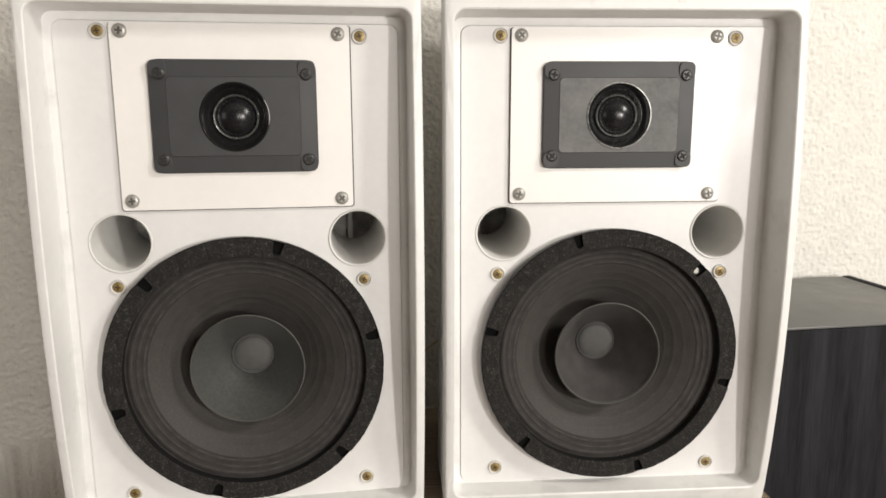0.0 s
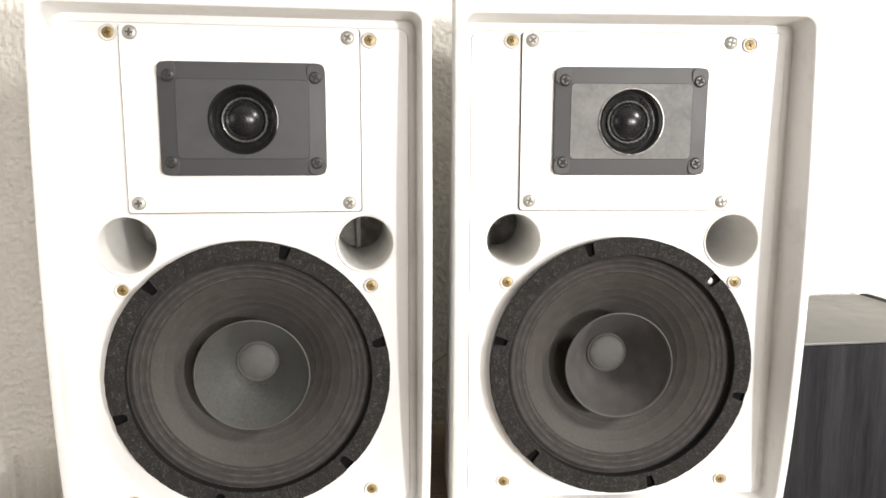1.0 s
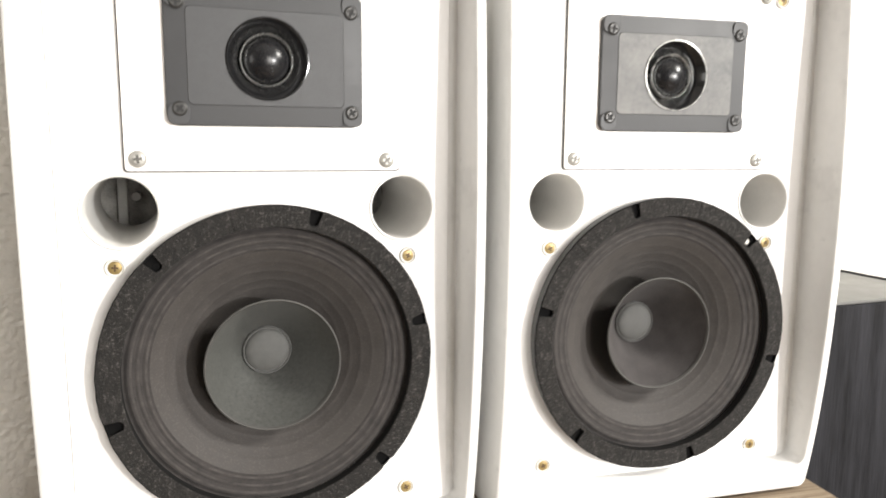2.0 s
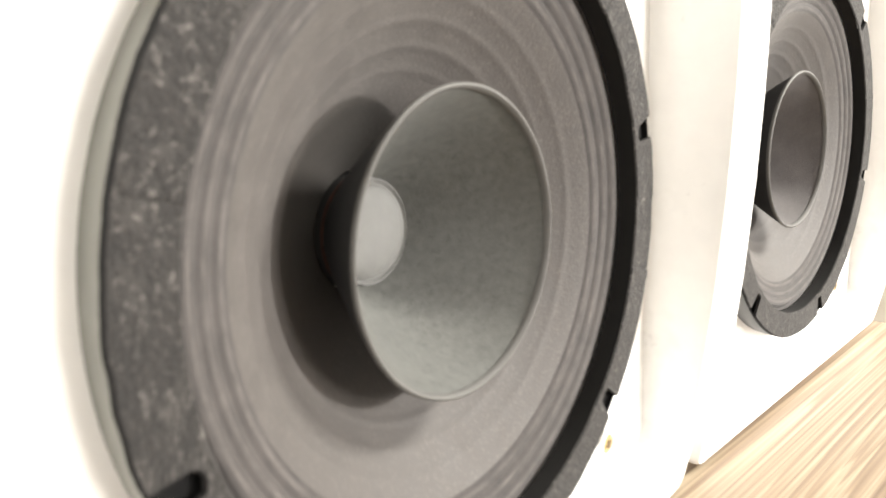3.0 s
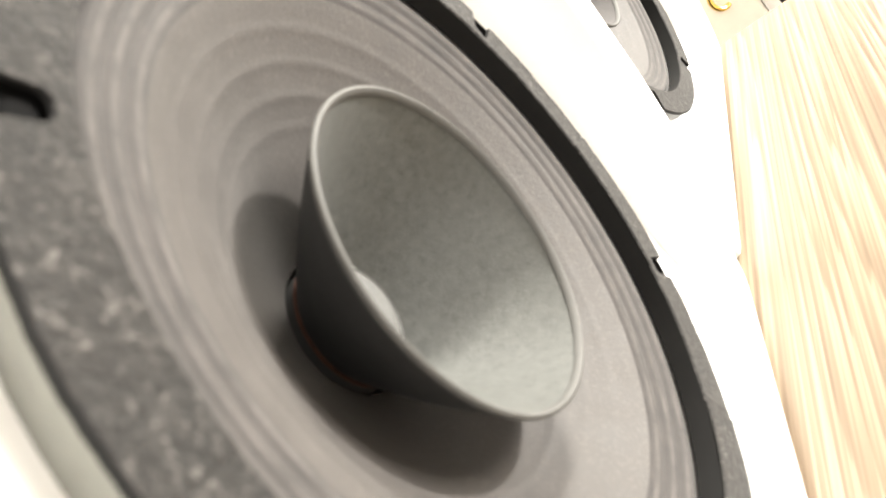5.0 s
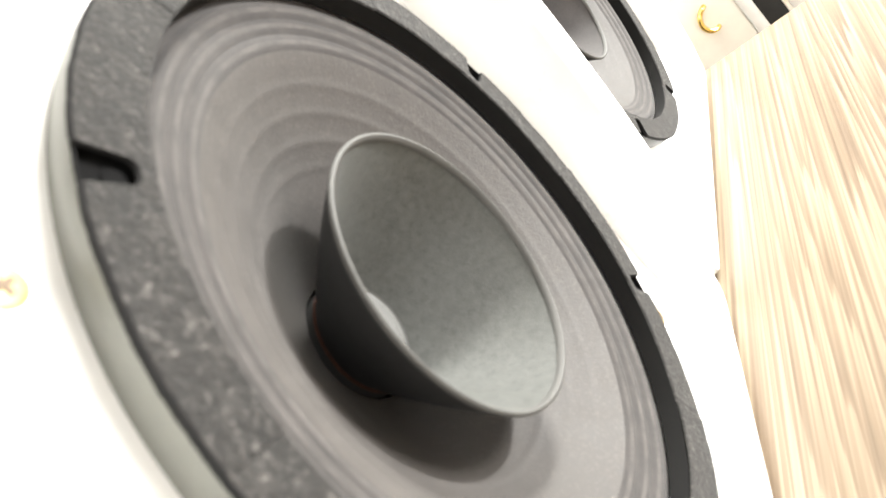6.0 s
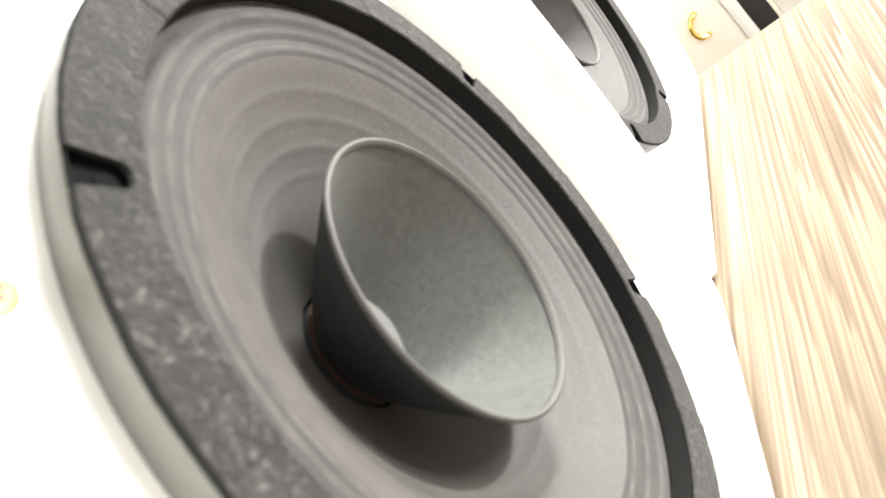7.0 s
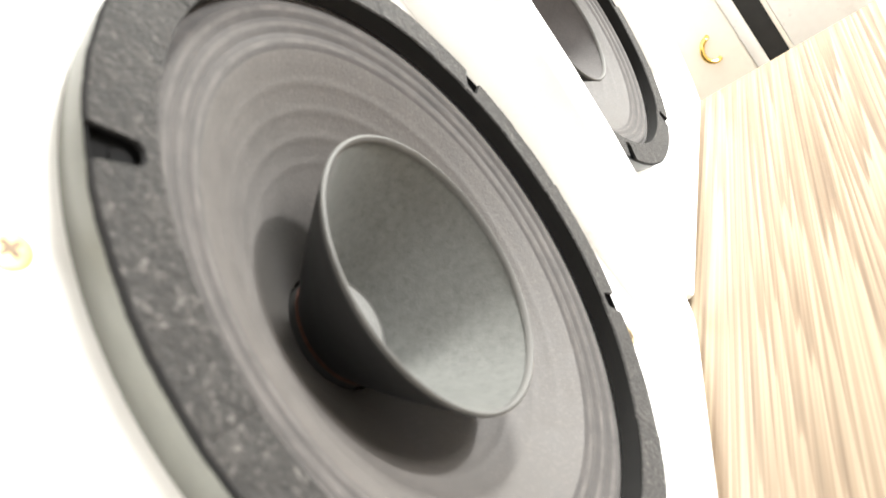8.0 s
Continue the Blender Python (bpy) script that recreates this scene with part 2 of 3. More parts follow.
def rounded(x0, x1, z0, z1, r, side=20, corner=6):
    """Points round a rectangle with rounded corners, in the xz plane."""
    pts = []
    cs = [(x1 - r, z0 + r, -90), (x1 - r, z1 - r, 0), (x0 + r, z1 - r, 90), (x0 + r, z0 + r, 180)]
    for k, (cx, cz, a0) in enumerate(cs):
        arc = [(cx + r * math.cos(radians(a0 + 90 * i / corner)), cz + r * math.sin(radians(a0 + 90 * i / corner))) for i in range(corner + 1)]
        pts += arc
        nx, nz, na = cs[(k + 1) % 4]
        start, end = arc[-1], (nx + r * math.cos(radians(na)), nz + r * math.sin(radians(na)))
        pts += [(start[0] + (end[0] - start[0]) * i / side, start[1] + (end[1] - start[1]) * i / side) for i in range(1, side)]
    return pts


def loft(rings, cap_first=False, cap_last=False):
    bm = bmesh.new()
    vs = [[bm.verts.new(p) for p in ring] for ring in rings]
    n = len(vs[0])
    for a, b in zip(vs, vs[1:]):
        for i in range(n):
            j = (i + 1) % n
            bm.faces.new((a[i], a[j], b[j], b[i]))
    if cap_first:
        bm.faces.new(vs[0])
    if cap_last:
        bm.faces.new(vs[-1])
    return bm


def holed_plate(outline, holes, y0, y1, edge=0.0008):
    """A plate in the xz plane from y0 (front) to y1 with round holes (cx, cz, r)."""
    bm = bmesh.new()
    loops = [outline] + [[(cx + r * math.cos(2 * math.pi * i / 72), cz + r * math.sin(2 * math.pi * i / 72)) for i in range(72)] for cx, cz, r in holes]
    edges = []
    for lp in loops:
        vs = [bm.verts.new((x, y0, z)) for x, z in lp]
        edges += [bm.edges.new((vs[i], vs[(i + 1) % len(vs)])) for i in range(len(vs))]
    bmesh.ops.triangle_fill(bm, use_beauty=True, use_dissolve=False, edges=edges)
    out = bmesh.ops.extrude_face_region(bm, geom=list(bm.faces))
    for v in out["geom"]:
        if isinstance(v, bmesh.types.BMVert):
            v.co.y = y1
    return bm


def tube(points, r, n=8, cyclic=False):
    bm = bmesh.new()
    rings = []
    pts = [Vector(p) for p in points]
    for i, p in enumerate(pts):
        d = (pts[min(i + 1, len(pts) - 1)] - pts[max(i - 1, 0)]).normalized()
        a = d.orthogonal().normalized() if not rings else (last - d * last.dot(d)).normalized()
        last = a
        b = d.cross(a)
        rings.append([bm.verts.new(p + r * (math.cos(2 * math.pi * k / n) * a + math.sin(2 * math.pi * k / n) * b)) for k in range(n)])
    for u, v in zip(rings, rings[1:]):
        for k in range(n):
            bm.faces.new((u[k], u[(k + 1) % n], v[(k + 1) % n], v[k]))
    bm.faces.new(rings[0][::-1])
    bm.faces.new(rings[-1])
    return bm


# ---- the room ----
TOP = 0.75
WALL_Y = 0.258


def slab(name, x0, x1, y0, y1, z0, z1, mat, label, cat):
    ob = new(name, mesh_from(name, box(x0, x1, y0, y1, z0, z1), mat, 0))
    return tagged(ob, label, cat, kind="structure")


slab("floor", -1.9, 1.38, -3.0, WALL_Y + 0.1, -0.1, 0.0, CARPET, "brown laminate floor of the room", "floor")
slab("ceiling", -1.9, 1.38, -3.0, WALL_Y + 0.1, 2.5, 2.6, CEILING, "white painted ceiling of the room", "ceiling")


def stucco_wall():
    """The plaster wall behind the loudspeakers, with real lumps where it is seen."""
    bm = bmesh.new()
    x0, x1, z0, z1 = -1.9, 1.38, 0.0, 2.5
    nx, nz = 760, 330
    xs = [-1.9] + [-0.50 + 1.5 * i / nx for i in range(nx + 1)] + [1.38]
    zs = [0.0] + [0.72 + 0.66 * i / nz for i in range(nz + 1)] + [2.5]
    grid = []
    for z in zs:
        row = []
        for x in xs:
            h = noise.noise(Vector((x * 230, 3.1, z * 230))) * 1.0 + 0.2 * noise.noise(Vector((x * 40, 1.0, z * 40)))
            h = max(-0.5, h)
            row.append(bm.verts.new((x, WALL_Y - 0.0021 * h, z)))
        grid.append(row)
    for a, b in zip(grid, grid[1:]):
        for i in range(len(xs) - 1):
            bm.faces.new((a[i], a[i + 1], b[i + 1], b[i]))
    back = [bm.verts.new((x, WALL_Y + 0.1, z)) for x, z in ((x0, z0), (x1, z0), (x1, z1), (x0, z1))]
    bm.faces.new(back)
    ob = new("wall_north", mesh_from("wall_north", bm, STUCCO, 180))
    tagged(ob, "rough off-white plaster wall behind the loudspeakers", "wall", kind="structure")


stucco_wall()


def east_wall():
    """Side wall with a window opening through it."""
    wall = new("wall_east")
    tagged(wall, "side wall out of view, toned dark against bounce, with a wide window", "wall", kind="structure")
    y0, y1, z0, z1 = -2.75, -0.60, 0.75, 2.05
    for a in ((-3.0, y0, -0.1, 2.6), (y1, WALL_Y + 0.1, -0.1, 2.6), (y0, y1, -0.1, z0), (y0, y1, z1, 2.6)):
        part("wall_panel", box(1.28, 1.38, a[0], a[1], a[2], a[3]), ROOM, wall, "", 0)
    # Unseen window, added as an opening for the side lamps.
    win = new("window_1")
    tagged(win, "white framed window, added out of view to hold the side lamps", "window", kind="structure")
    for a in ((y0, y0 + 0.05, z0, z1), (y1 - 0.05, y1, z0, z1), (y0 + 0.05, y1 - 0.05, z0, z0 + 0.05), (y0 + 0.05, y1 - 0.05, z1 - 0.05, z1)):
        part("window_frame", box(1.295, 1.36, a[0], a[1], a[2], a[3], 0.004), CUPBOARD, win)


east_wall()


def west_wall():
    """Far side wall, out of view, with an opening for the added fill lamp."""
    wall = new("wall_west")
    tagged(wall, "plain painted side wall out of view with an added square window", "wall", kind="structure")
    y0, y1, z0, z1 = -1.42, -0.48, 0.80, 1.76
    for a in ((-3.0, y0, -0.1, 2.6), (y1, WALL_Y + 0.1, -0.1, 2.6), (y0, y1, -0.1, z0), (y0, y1, z1, 2.6)):
        part("wall_panel", box(-2.0, -1.9, a[0], a[1], a[2], a[3]), ROOM, wall, "", 0)
    win = new("window_3")
    tagged(win, "white framed square window, added out of view for the fill lamp", "window", kind="structure")
    for a in ((y0, y0 + 0.05, z0, z1), (y1 - 0.05, y1, z0, z1), (y0 + 0.05, y1 - 0.05, z0, z0 + 0.05), (y0 + 0.05, y1 - 0.05, z1 - 0.05, z1)):
        part("window_frame", box(-1.98, -1.915, a[0], a[1], a[2], a[3], 0.004), CUPBOARD, win)


west_wall()


def south_wall():
    """Wall behind the viewer with a wide window opening."""
    wall = new("wall_south")
    tagged(wall, "plain wall out of view, toned dark against bounce, with a wide window", "wall", kind="structure")
    x0, x1, z0, z1 = 0.28, 1.16, 0.80, 1.72
    for a in ((-2.0, x0, -0.1, 2.6), (x1, 1.38, -0.1, 2.6), (x0, x1, -0.1, z0), (x0, x1, z1, 2.6)):
        part("wall_panel", box(a[0], a[1], -3.1, -3.0, a[2], a[3]), ROOM, wall, "", 0)
    # Unseen window, added as an opening for the front lamp.
    win = new("window_2")
    tagged(win, "white framed wide window, added out of view for the front lamp", "window", kind="structure")
    for a in ((x0, x0 + 0.05, z0, z1), (x1 - 0.05, x1, z0, z1), (x0 + 0.05, x1 - 0.05, z0, z0 + 0.05), (x0 + 0.05, x1 - 0.05, z1 - 0.05, z1)):
        part("window_frame", box(a[0], a[1], -3.08, -3.015, a[2], a[3], 0.004), CUPBOARD, win)


south_wall()


# ---- the table ----
def table():
    t = thing("table", 0.137, -0.10, 0, -6.5)
    tagged(t, "light oak laminate table pushed against the plaster wall", "table")
    x0, x1, y0, y1 = -0.300, 0.283, -0.46, 0.320
    part("tabletop", box(x0, x1, y0, y1, TOP - 0.022, TOP, 0.0012), OAK, t)
    part("edge_band", box(x1 + 0.0002, x1 + 0.0016, y0 + 0.002, y1 - 0.002, TOP - 0.0205, TOP - 0.0012), OAK_EDGE, t, "thin brown laminate edge band")
    for xa in (x0 + 0.03, x1 - 0.052):
        part("side_panel", box(xa, xa + 0.022, y0 + 0.04, y1 - 0.03, 0.0, TOP - 0.022, 0.001), OAK, t)
    part("back_rail", box(x0 + 0.052, x1 - 0.052, y1 - 0.07, y1 - 0.05, TOP - 0.16, TOP - 0.022, 0.001), OAK, t)


table()


# ---- the white loudspeakers ----
RIM = ((-0.140, -0.0125), (-0.1095, -0.0190), (-0.075, -0.0242), (-0.039, -0.0282), (0.0, -0.0313), (0.04, -0.0332), (0.08, -0.0340), (0.12, -0.0338), (0.16, -0.0327), (0.20, -0.0308), (0.24, -0.0285), (0.31, -0.0235))


def rim_y(z):
    for (za, ya), (zb, yb) in zip(RIM, RIM[1:]):
        if z <= zb:
            k = (z - za) / (zb - za)
            return ya + (yb - ya) * k
    return RIM[-1][1]


def shell():
    """The cabinet: a box with a deep curved rim round the front."""
    def ring(x, zl, zh, r, y):
        return [(px, y(pz) if callable(y) else y, pz) for px, pz in rounded(-x, x, zl, zh, r, 28, 6)]
    ZL, ZH = -0.132, 0.302
    rings = [
        ring(0.1180, -0.1075, 0.2540, 0.0065, 0.012),
        ring(0.1180, -0.1075, 0.2540, 0.0065, 0.0011),
        ring(0.1184, -0.1079, 0.2544, 0.0065, 0.0009),
        ring(0.1238, -0.1096, 0.2596, 0.0075, 0.0008),
        ring(0.1245, -0.1102, 0.2605, 0.0078, -0.0010),
        ring(0.1247, -0.1110, 0.2615, 0.0080, lambda z: rim_y(z) + 0.0022),
        ring(0.1249, -0.1115, 0.2620, 0.0082, lambda z: rim_y(z) + 0.0007),
        ring(0.1257, -0.1126, 0.2630, 0.0086, rim_y),
        ring(0.1300, ZL + 0.002, ZH - 0.002, 0.0060, rim_y),
        ring(0.1314, ZL + 0.0006, ZH - 0.0006, 0.0058, lambda z: rim_y(z) + 0.0008),
        ring(0.1320, ZL, ZH, 0.0055, lambda z: rim_y(z) + 0.0024),
        ring(0.1320, ZL, ZH, 0.0055, lambda z: min(0.085, max(0.004, 0.051 - 0.28 * z))),
        ring(0.1312, ZL, ZH, 0.0055, lambda z: min(0.088, max(0.007, 0.054 - 0.28 * z))),
        ring(0.0960, ZL, ZH, 0.0055, 0.198),
        ring(0.0940, ZL + 0.002, ZH - 0.002, 0.0050, 0.200),
    ]
    return loft(rings, cap_last=True)


# Thin dark cross laid on a screw head as its recess shade.
def cross(size, turn, y):
    bm = bmesh.new()
    for a in (0, 90):
        b = box(-size, size, -0.0003, 0.0003, -size * 0.30, size * 0.30)
        me = bpy.data.meshes.new("tmp")
        bmesh.ops.transform(b, matrix=pose(0, y, 0, 0, a + turn, 0), verts=b.verts)
        if a:
            bmesh.ops.translate(b, verts=b.verts, vec=(0, -0.00008, 0))
        b.to_mesh(me)
        b.free()
        bm.from_mesh(me)
        bpy.data.meshes.remove(me)
    return bm


WASHER_ME = mesh_from("washer", lathe([(0.0022, -0.0008), (0.0044, -0.0008), (0.0050, -0.0018), (0.0054, -0.0017), (0.0058, 0.0)], 28), WASHER)
BRASS_ME = mesh_from("screw", lathe([(0.0, -0.0014), (0.0026, -0.0014), (0.0037, -0.0011), (0.0040, -0.0007)], 24), BRASS, 20)
STEEL_ME = mesh_from("screw", lathe([(0.0, -0.0022), (0.0026, -0.0022), (0.0040, -0.0016), (0.0049, -0.0006), (0.0049, 0.0)], 24), STEEL, 22)
BLACK_ME = mesh_from("screw", lathe([(0.0, -0.0012), (0.0031, -0.0012), (0.0041, -0.0005), (0.0043, 0.0)], 24), DARKSCREW, 25)


DULL_ME = mesh_from("screw", lathe([(0.0, -0.0018), (0.0022, -0.0018), (0.0036, -0.0012), (0.0039, 0.0)], 20), SLOT_SHADE)
RECESS_ME = mesh_from("recess", cross(0.0026, 0, -0.00104), LINING, 0)


def put(name, me, parent, x, y, z, turn=0.0, label=""):
    ob = new(name, me)
    ob.parent = parent
    ob.matrix_basis = pose(x, y, z, 0, turn, 0)
    return tagged(ob, label)


def gasket(offset, slots):
    """Flat fibre ring with six open slots in its outer edge, cut through the thickness."""
    bm = bmesh.new()
    n = 720
    ro, ri, rs, y0, y1 = 0.1025, 0.0888, 0.0922, -0.0115, -0.0100
    half = 1.9
    cols = []
    for i in range(n):
        a = 360.0 * i / n
        d = min(((a - k + 180) % 360 - 180 for k in slots), key=abs)
        d += 0.25 * noise.noise(Vector((a * 0.9, offset, 2)))
        if abs(d) < half:
            u = abs(d) / half
            r = rs + 0.0022 * (1 - math.sqrt(max(0.0, 1 - u * u))) + 0.0006 * noise.noise(Vector((a * 1.3, offset, 9)))
        else:
            r = ro + 0.00032 * noise.noise(Vector((a * 0.35, offset, 0))) + 0.00014 * noise.noise(Vector((a * 1.7, offset, 5))) - 0.0007 * math.exp(-((abs(d) - half) / 0.5) ** 2)
        c, s = math.cos(radians(a)), math.sin(radians(a))
        wob = 0.0003 * noise.noise(Vector((a * 0.06, offset, 4)))
        step = 0.00025 if int((a - offset + 360) / 30) % 2 else 0.0
        seam = min(abs((a - offset - 30 - 60 * k + 180) % 360 - 180) for k in range(6))
        y = y0 + wob + step + (0.00012 if seam < 0.3 else -0.0001 if seam < 1.6 else 0.0)
        cols.append([bm.verts.new((r * c, y1, r * s)), bm.verts.new((r * c, y + 0.0006, r * s)), bm.verts.new(((r - 0.0006) * c, y, (r - 0.0006) * s)),
                     bm.verts.new(((ri + 0.0005) * c, y, (ri + 0.0005) * s)), bm.verts.new((ri * c, y + 0.0005, ri * s))])
    for i in range(n):
        a, b = cols[i], cols[(i + 1) % n]
        for k in range(4):
            # Black outer edge; on the slot walls it also paints in shade.
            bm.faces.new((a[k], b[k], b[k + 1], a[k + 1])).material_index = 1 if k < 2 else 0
    return bm


def woofer(parent, offset, slots, slot_screw, side, inner):
    w = part("woofer", lathe([(0.10225, -0.0099), (0.1024, -0.0095), (0.1023, -0.0050), (0.1013, 0.0003)], 144), side, parent, "steel basket ring of the woofer")
    part("flange_face", lathe([(0.0889, -0.0060), (0.0889, -0.0082), (0.1010, -0.0082), (0.1014, -0.0100), (0.10228, -0.0100)], 144), SLOT_SHADE, w, "flange under the gasket, blackened as slot shade")
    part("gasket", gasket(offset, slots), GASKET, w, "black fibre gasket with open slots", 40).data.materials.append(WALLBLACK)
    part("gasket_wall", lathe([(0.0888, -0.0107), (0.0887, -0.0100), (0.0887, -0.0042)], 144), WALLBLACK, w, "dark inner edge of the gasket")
    a = offset + slot_screw
    put("slot_screw", STEEL_ME if slot_screw == 0 else DULL_ME, w, 0.0950 * math.cos(radians(a)), -0.0082, 0.0950 * math.sin(radians(a)), a, "mounting screw in a gasket slot").scale = (0.62, 0.9 if slot_screw == 0 else 0.35, 0.62)
    prof = [(0.0890, -0.0036), (0.0880, -0.0031), (0.0868, -0.0036)]
    for i in range(49):
        u = i / 48
        r = 0.0858 - u * 0.0126
        prof.append((r, -0.0047 + 0.0039 * u - 0.00045 * abs(math.sin(math.pi * 3 * u)) ** 0.9))
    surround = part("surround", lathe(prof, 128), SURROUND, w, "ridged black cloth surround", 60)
    surround.data.materials.append(SURROUND_CREST)
    # Crest bands get the painted highlight; valleys keep the darker cloth.
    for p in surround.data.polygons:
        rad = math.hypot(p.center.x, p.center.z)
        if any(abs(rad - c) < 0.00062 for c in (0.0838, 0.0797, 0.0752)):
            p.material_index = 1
    cone = []
    for i in range(97):
        u = i / 96
        r = 0.0732 - u * 0.0540
        y = -0.0008 + 0.0375 * (u ** 1.04)
        y -= sum(k * math.exp(-((r - rr) / 0.0011) ** 2) for rr, k in ((0.0655, 0.00018), (0.0590, 0.00022), (0.0525, 0.00024), (0.0465, 0.00020)))
        cone.append((r, y))
    part("cone", lathe(cone, 128), CONE, w, "charcoal pressed paper cone with faint rings", 60)
    part("voice_coil_former", lathe([(0.0176, 0.0335), (0.0177, 0.0352), (0.0180, 0.042)], 64), LINING, w)
    part("winding", lathe([(0.0178, 0.0338), (0.0185, 0.0340), (0.0185, 0.0348), (0.0178, 0.0350)], 64), COPPER, w, "thin copper winding")
    wz = []
    for i in range(33):
        u = i / 32
        wz.append((0.0166 + (0.0412 - 0.0166) * u, 0.0345 - 0.0369 * (0.85 * u + 0.15 * u * u)))
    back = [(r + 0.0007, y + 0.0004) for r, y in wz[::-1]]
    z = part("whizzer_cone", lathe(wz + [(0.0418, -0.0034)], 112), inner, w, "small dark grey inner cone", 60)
    part("back", lathe([(0.0424, -0.0026)] + back, 112), WHIZZER_BACK, z, "rear face of the inner cone, darkened as shade", 60)
    part("lip", lathe([(0.0409, -0.0024), (0.0412, -0.0037), (0.0419, -0.0043), (0.0426, -0.0040), (0.0427, -0.0032), (0.0423, -0.0024)], 112), LIP, z, "pale lip of the inner cone", 60)
    cap = [(0.0, 0.0298)] + [(0.0146 * math.sin(radians(a)), 0.0334 - 0.0036 * (math.cos(radians(a)))) for a in range(8, 91, 8)] + [(0.0150, 0.0336), (0.0157, 0.0328), (0.0164, 0.0334), (0.0165, 0.0362)]
    part("dust_cap", lathe(cap, 64), CAP, w, "grey domed dust cap", 50)
    return w


def tweeter(parent, panel_mat, rimmed):
    """Rectangular flange with a chamfered panel, a flared throat and a dome."""
    xc, zc = 0.0008, 0.1884
    X0, X1, Z0, Z1 = -0.0567, 0.0583, 0.1490, 0.2282

    def rr(x0, x1, z0, z1, r, y):
        return [(px, y, pz) for px, pz in rounded(x0, x1, z0, z1, r, 8, 6)]
    inner = 0.0239
    rings = [rr(X0, X1, Z0, Z1, 0.0070, -0.003), rr(X0, X1, Z0, Z1, 0.0070, -0.0052), rr(X0 + 0.0006, X1 - 0.0006, Z0 + 0.0006, Z1 - 0.0006, 0.0066, -0.0058),
             rr(X0 + 0.0118, X1 - 0.0118, Z0 + 0.0118, Z1 - 0.0118, 0.0034, -0.0069), rr(X0 + 0.0122, X1 - 0.0122, Z0 + 0.0122, Z1 - 0.0122, 0.0032, -0.0073)]
    fl = part("tweeter", loft(rings), FLANGE, parent, "charcoal plastic tweeter flange")
    panel = rounded(X0 + 0.0122, X1 - 0.0122, Z0 + 0.0122, Z1 - 0.0122, 0.0032, 8, 6)
    part("panel", holed_plate(panel, [(xc, zc, inner)], -0.00735, -0.004), panel_mat, fl, "raised satin panel round the throat", 20)
    for xa, xb in ((X0 + 0.0005, X0 + 0.0128), (X1 - 0.0128, X1 - 0.0005)):
        for za, zb in ((Z0 + 0.0005, Z0 + 0.0128), (Z1 - 0.0128, Z1 - 0.0005)):
            pad = loft([[(px, yy, pz) for px, pz in rounded(xa + g, xb - g, za + g, zb - g, 0.0042, 2, 5)] for g, yy in ((0.0, -0.0050), (0.0, -0.0070), (0.0003, -0.0072))], cap_last=True)
            part("corner_pad", pad, FLANGE, fl, "", 20)
    part("throat", lathe([(inner + 0.0005, -0.0072), (inner + 0.0003, -0.0080), (inner - 0.0003, -0.0081), (inner - 0.0010, -0.0074), (0.0190, -0.0012), (0.0172, 0.0012), (0.0160, 0.0026), (0.0150, 0.0034)], 96, cx=xc, cz=zc), GLOSS, fl, "gloss black flared throat", 50)
    if rimmed:
        part("throat_edge", lathe([(inner + 0.0006, -0.0074), (inner + 0.0005, -0.0083), (inner, -0.0084), (inner - 0.0003, -0.0080)], 96, cx=xc, cz=zc), RINGMETAL, fl, "bright thin edge of the throat", 50)
    part("ring", lathe([(0.0160, 0.0034), (0.0159, -0.0006), (0.0154, -0.0014), (0.0148, -0.0010), (0.0143, 0.0034)], 80, cx=xc, cz=zc), RINGMETAL, fl, "thin shiny ring round the dome", 60)
    dome = [(0.0, -0.0072)] + [(0.0142 * math.sin(radians(a)), 0.0035 - 0.0107 * math.cos(radians(a))) for a in range(6, 91, 6)]
    part("dome", lathe(dome, 64, cx=xc, cz=zc), DOME, fl, "gloss black dome", 60)
    for k, (x, z) in enumerate(((-0.0492, 0.2183), (0.0511, 0.2180), (-0.0496, 0.1586), (0.0511, 0.1580))):
        s = put("screw", BLACK_ME, fl, x, -0.0072, z, 0, "blackened cross-head screw")
        put("recess", RECESS_ME, fl, x, -0.0072, z, 17 * k + 9, "cross painted black as recess shade")
    return fl


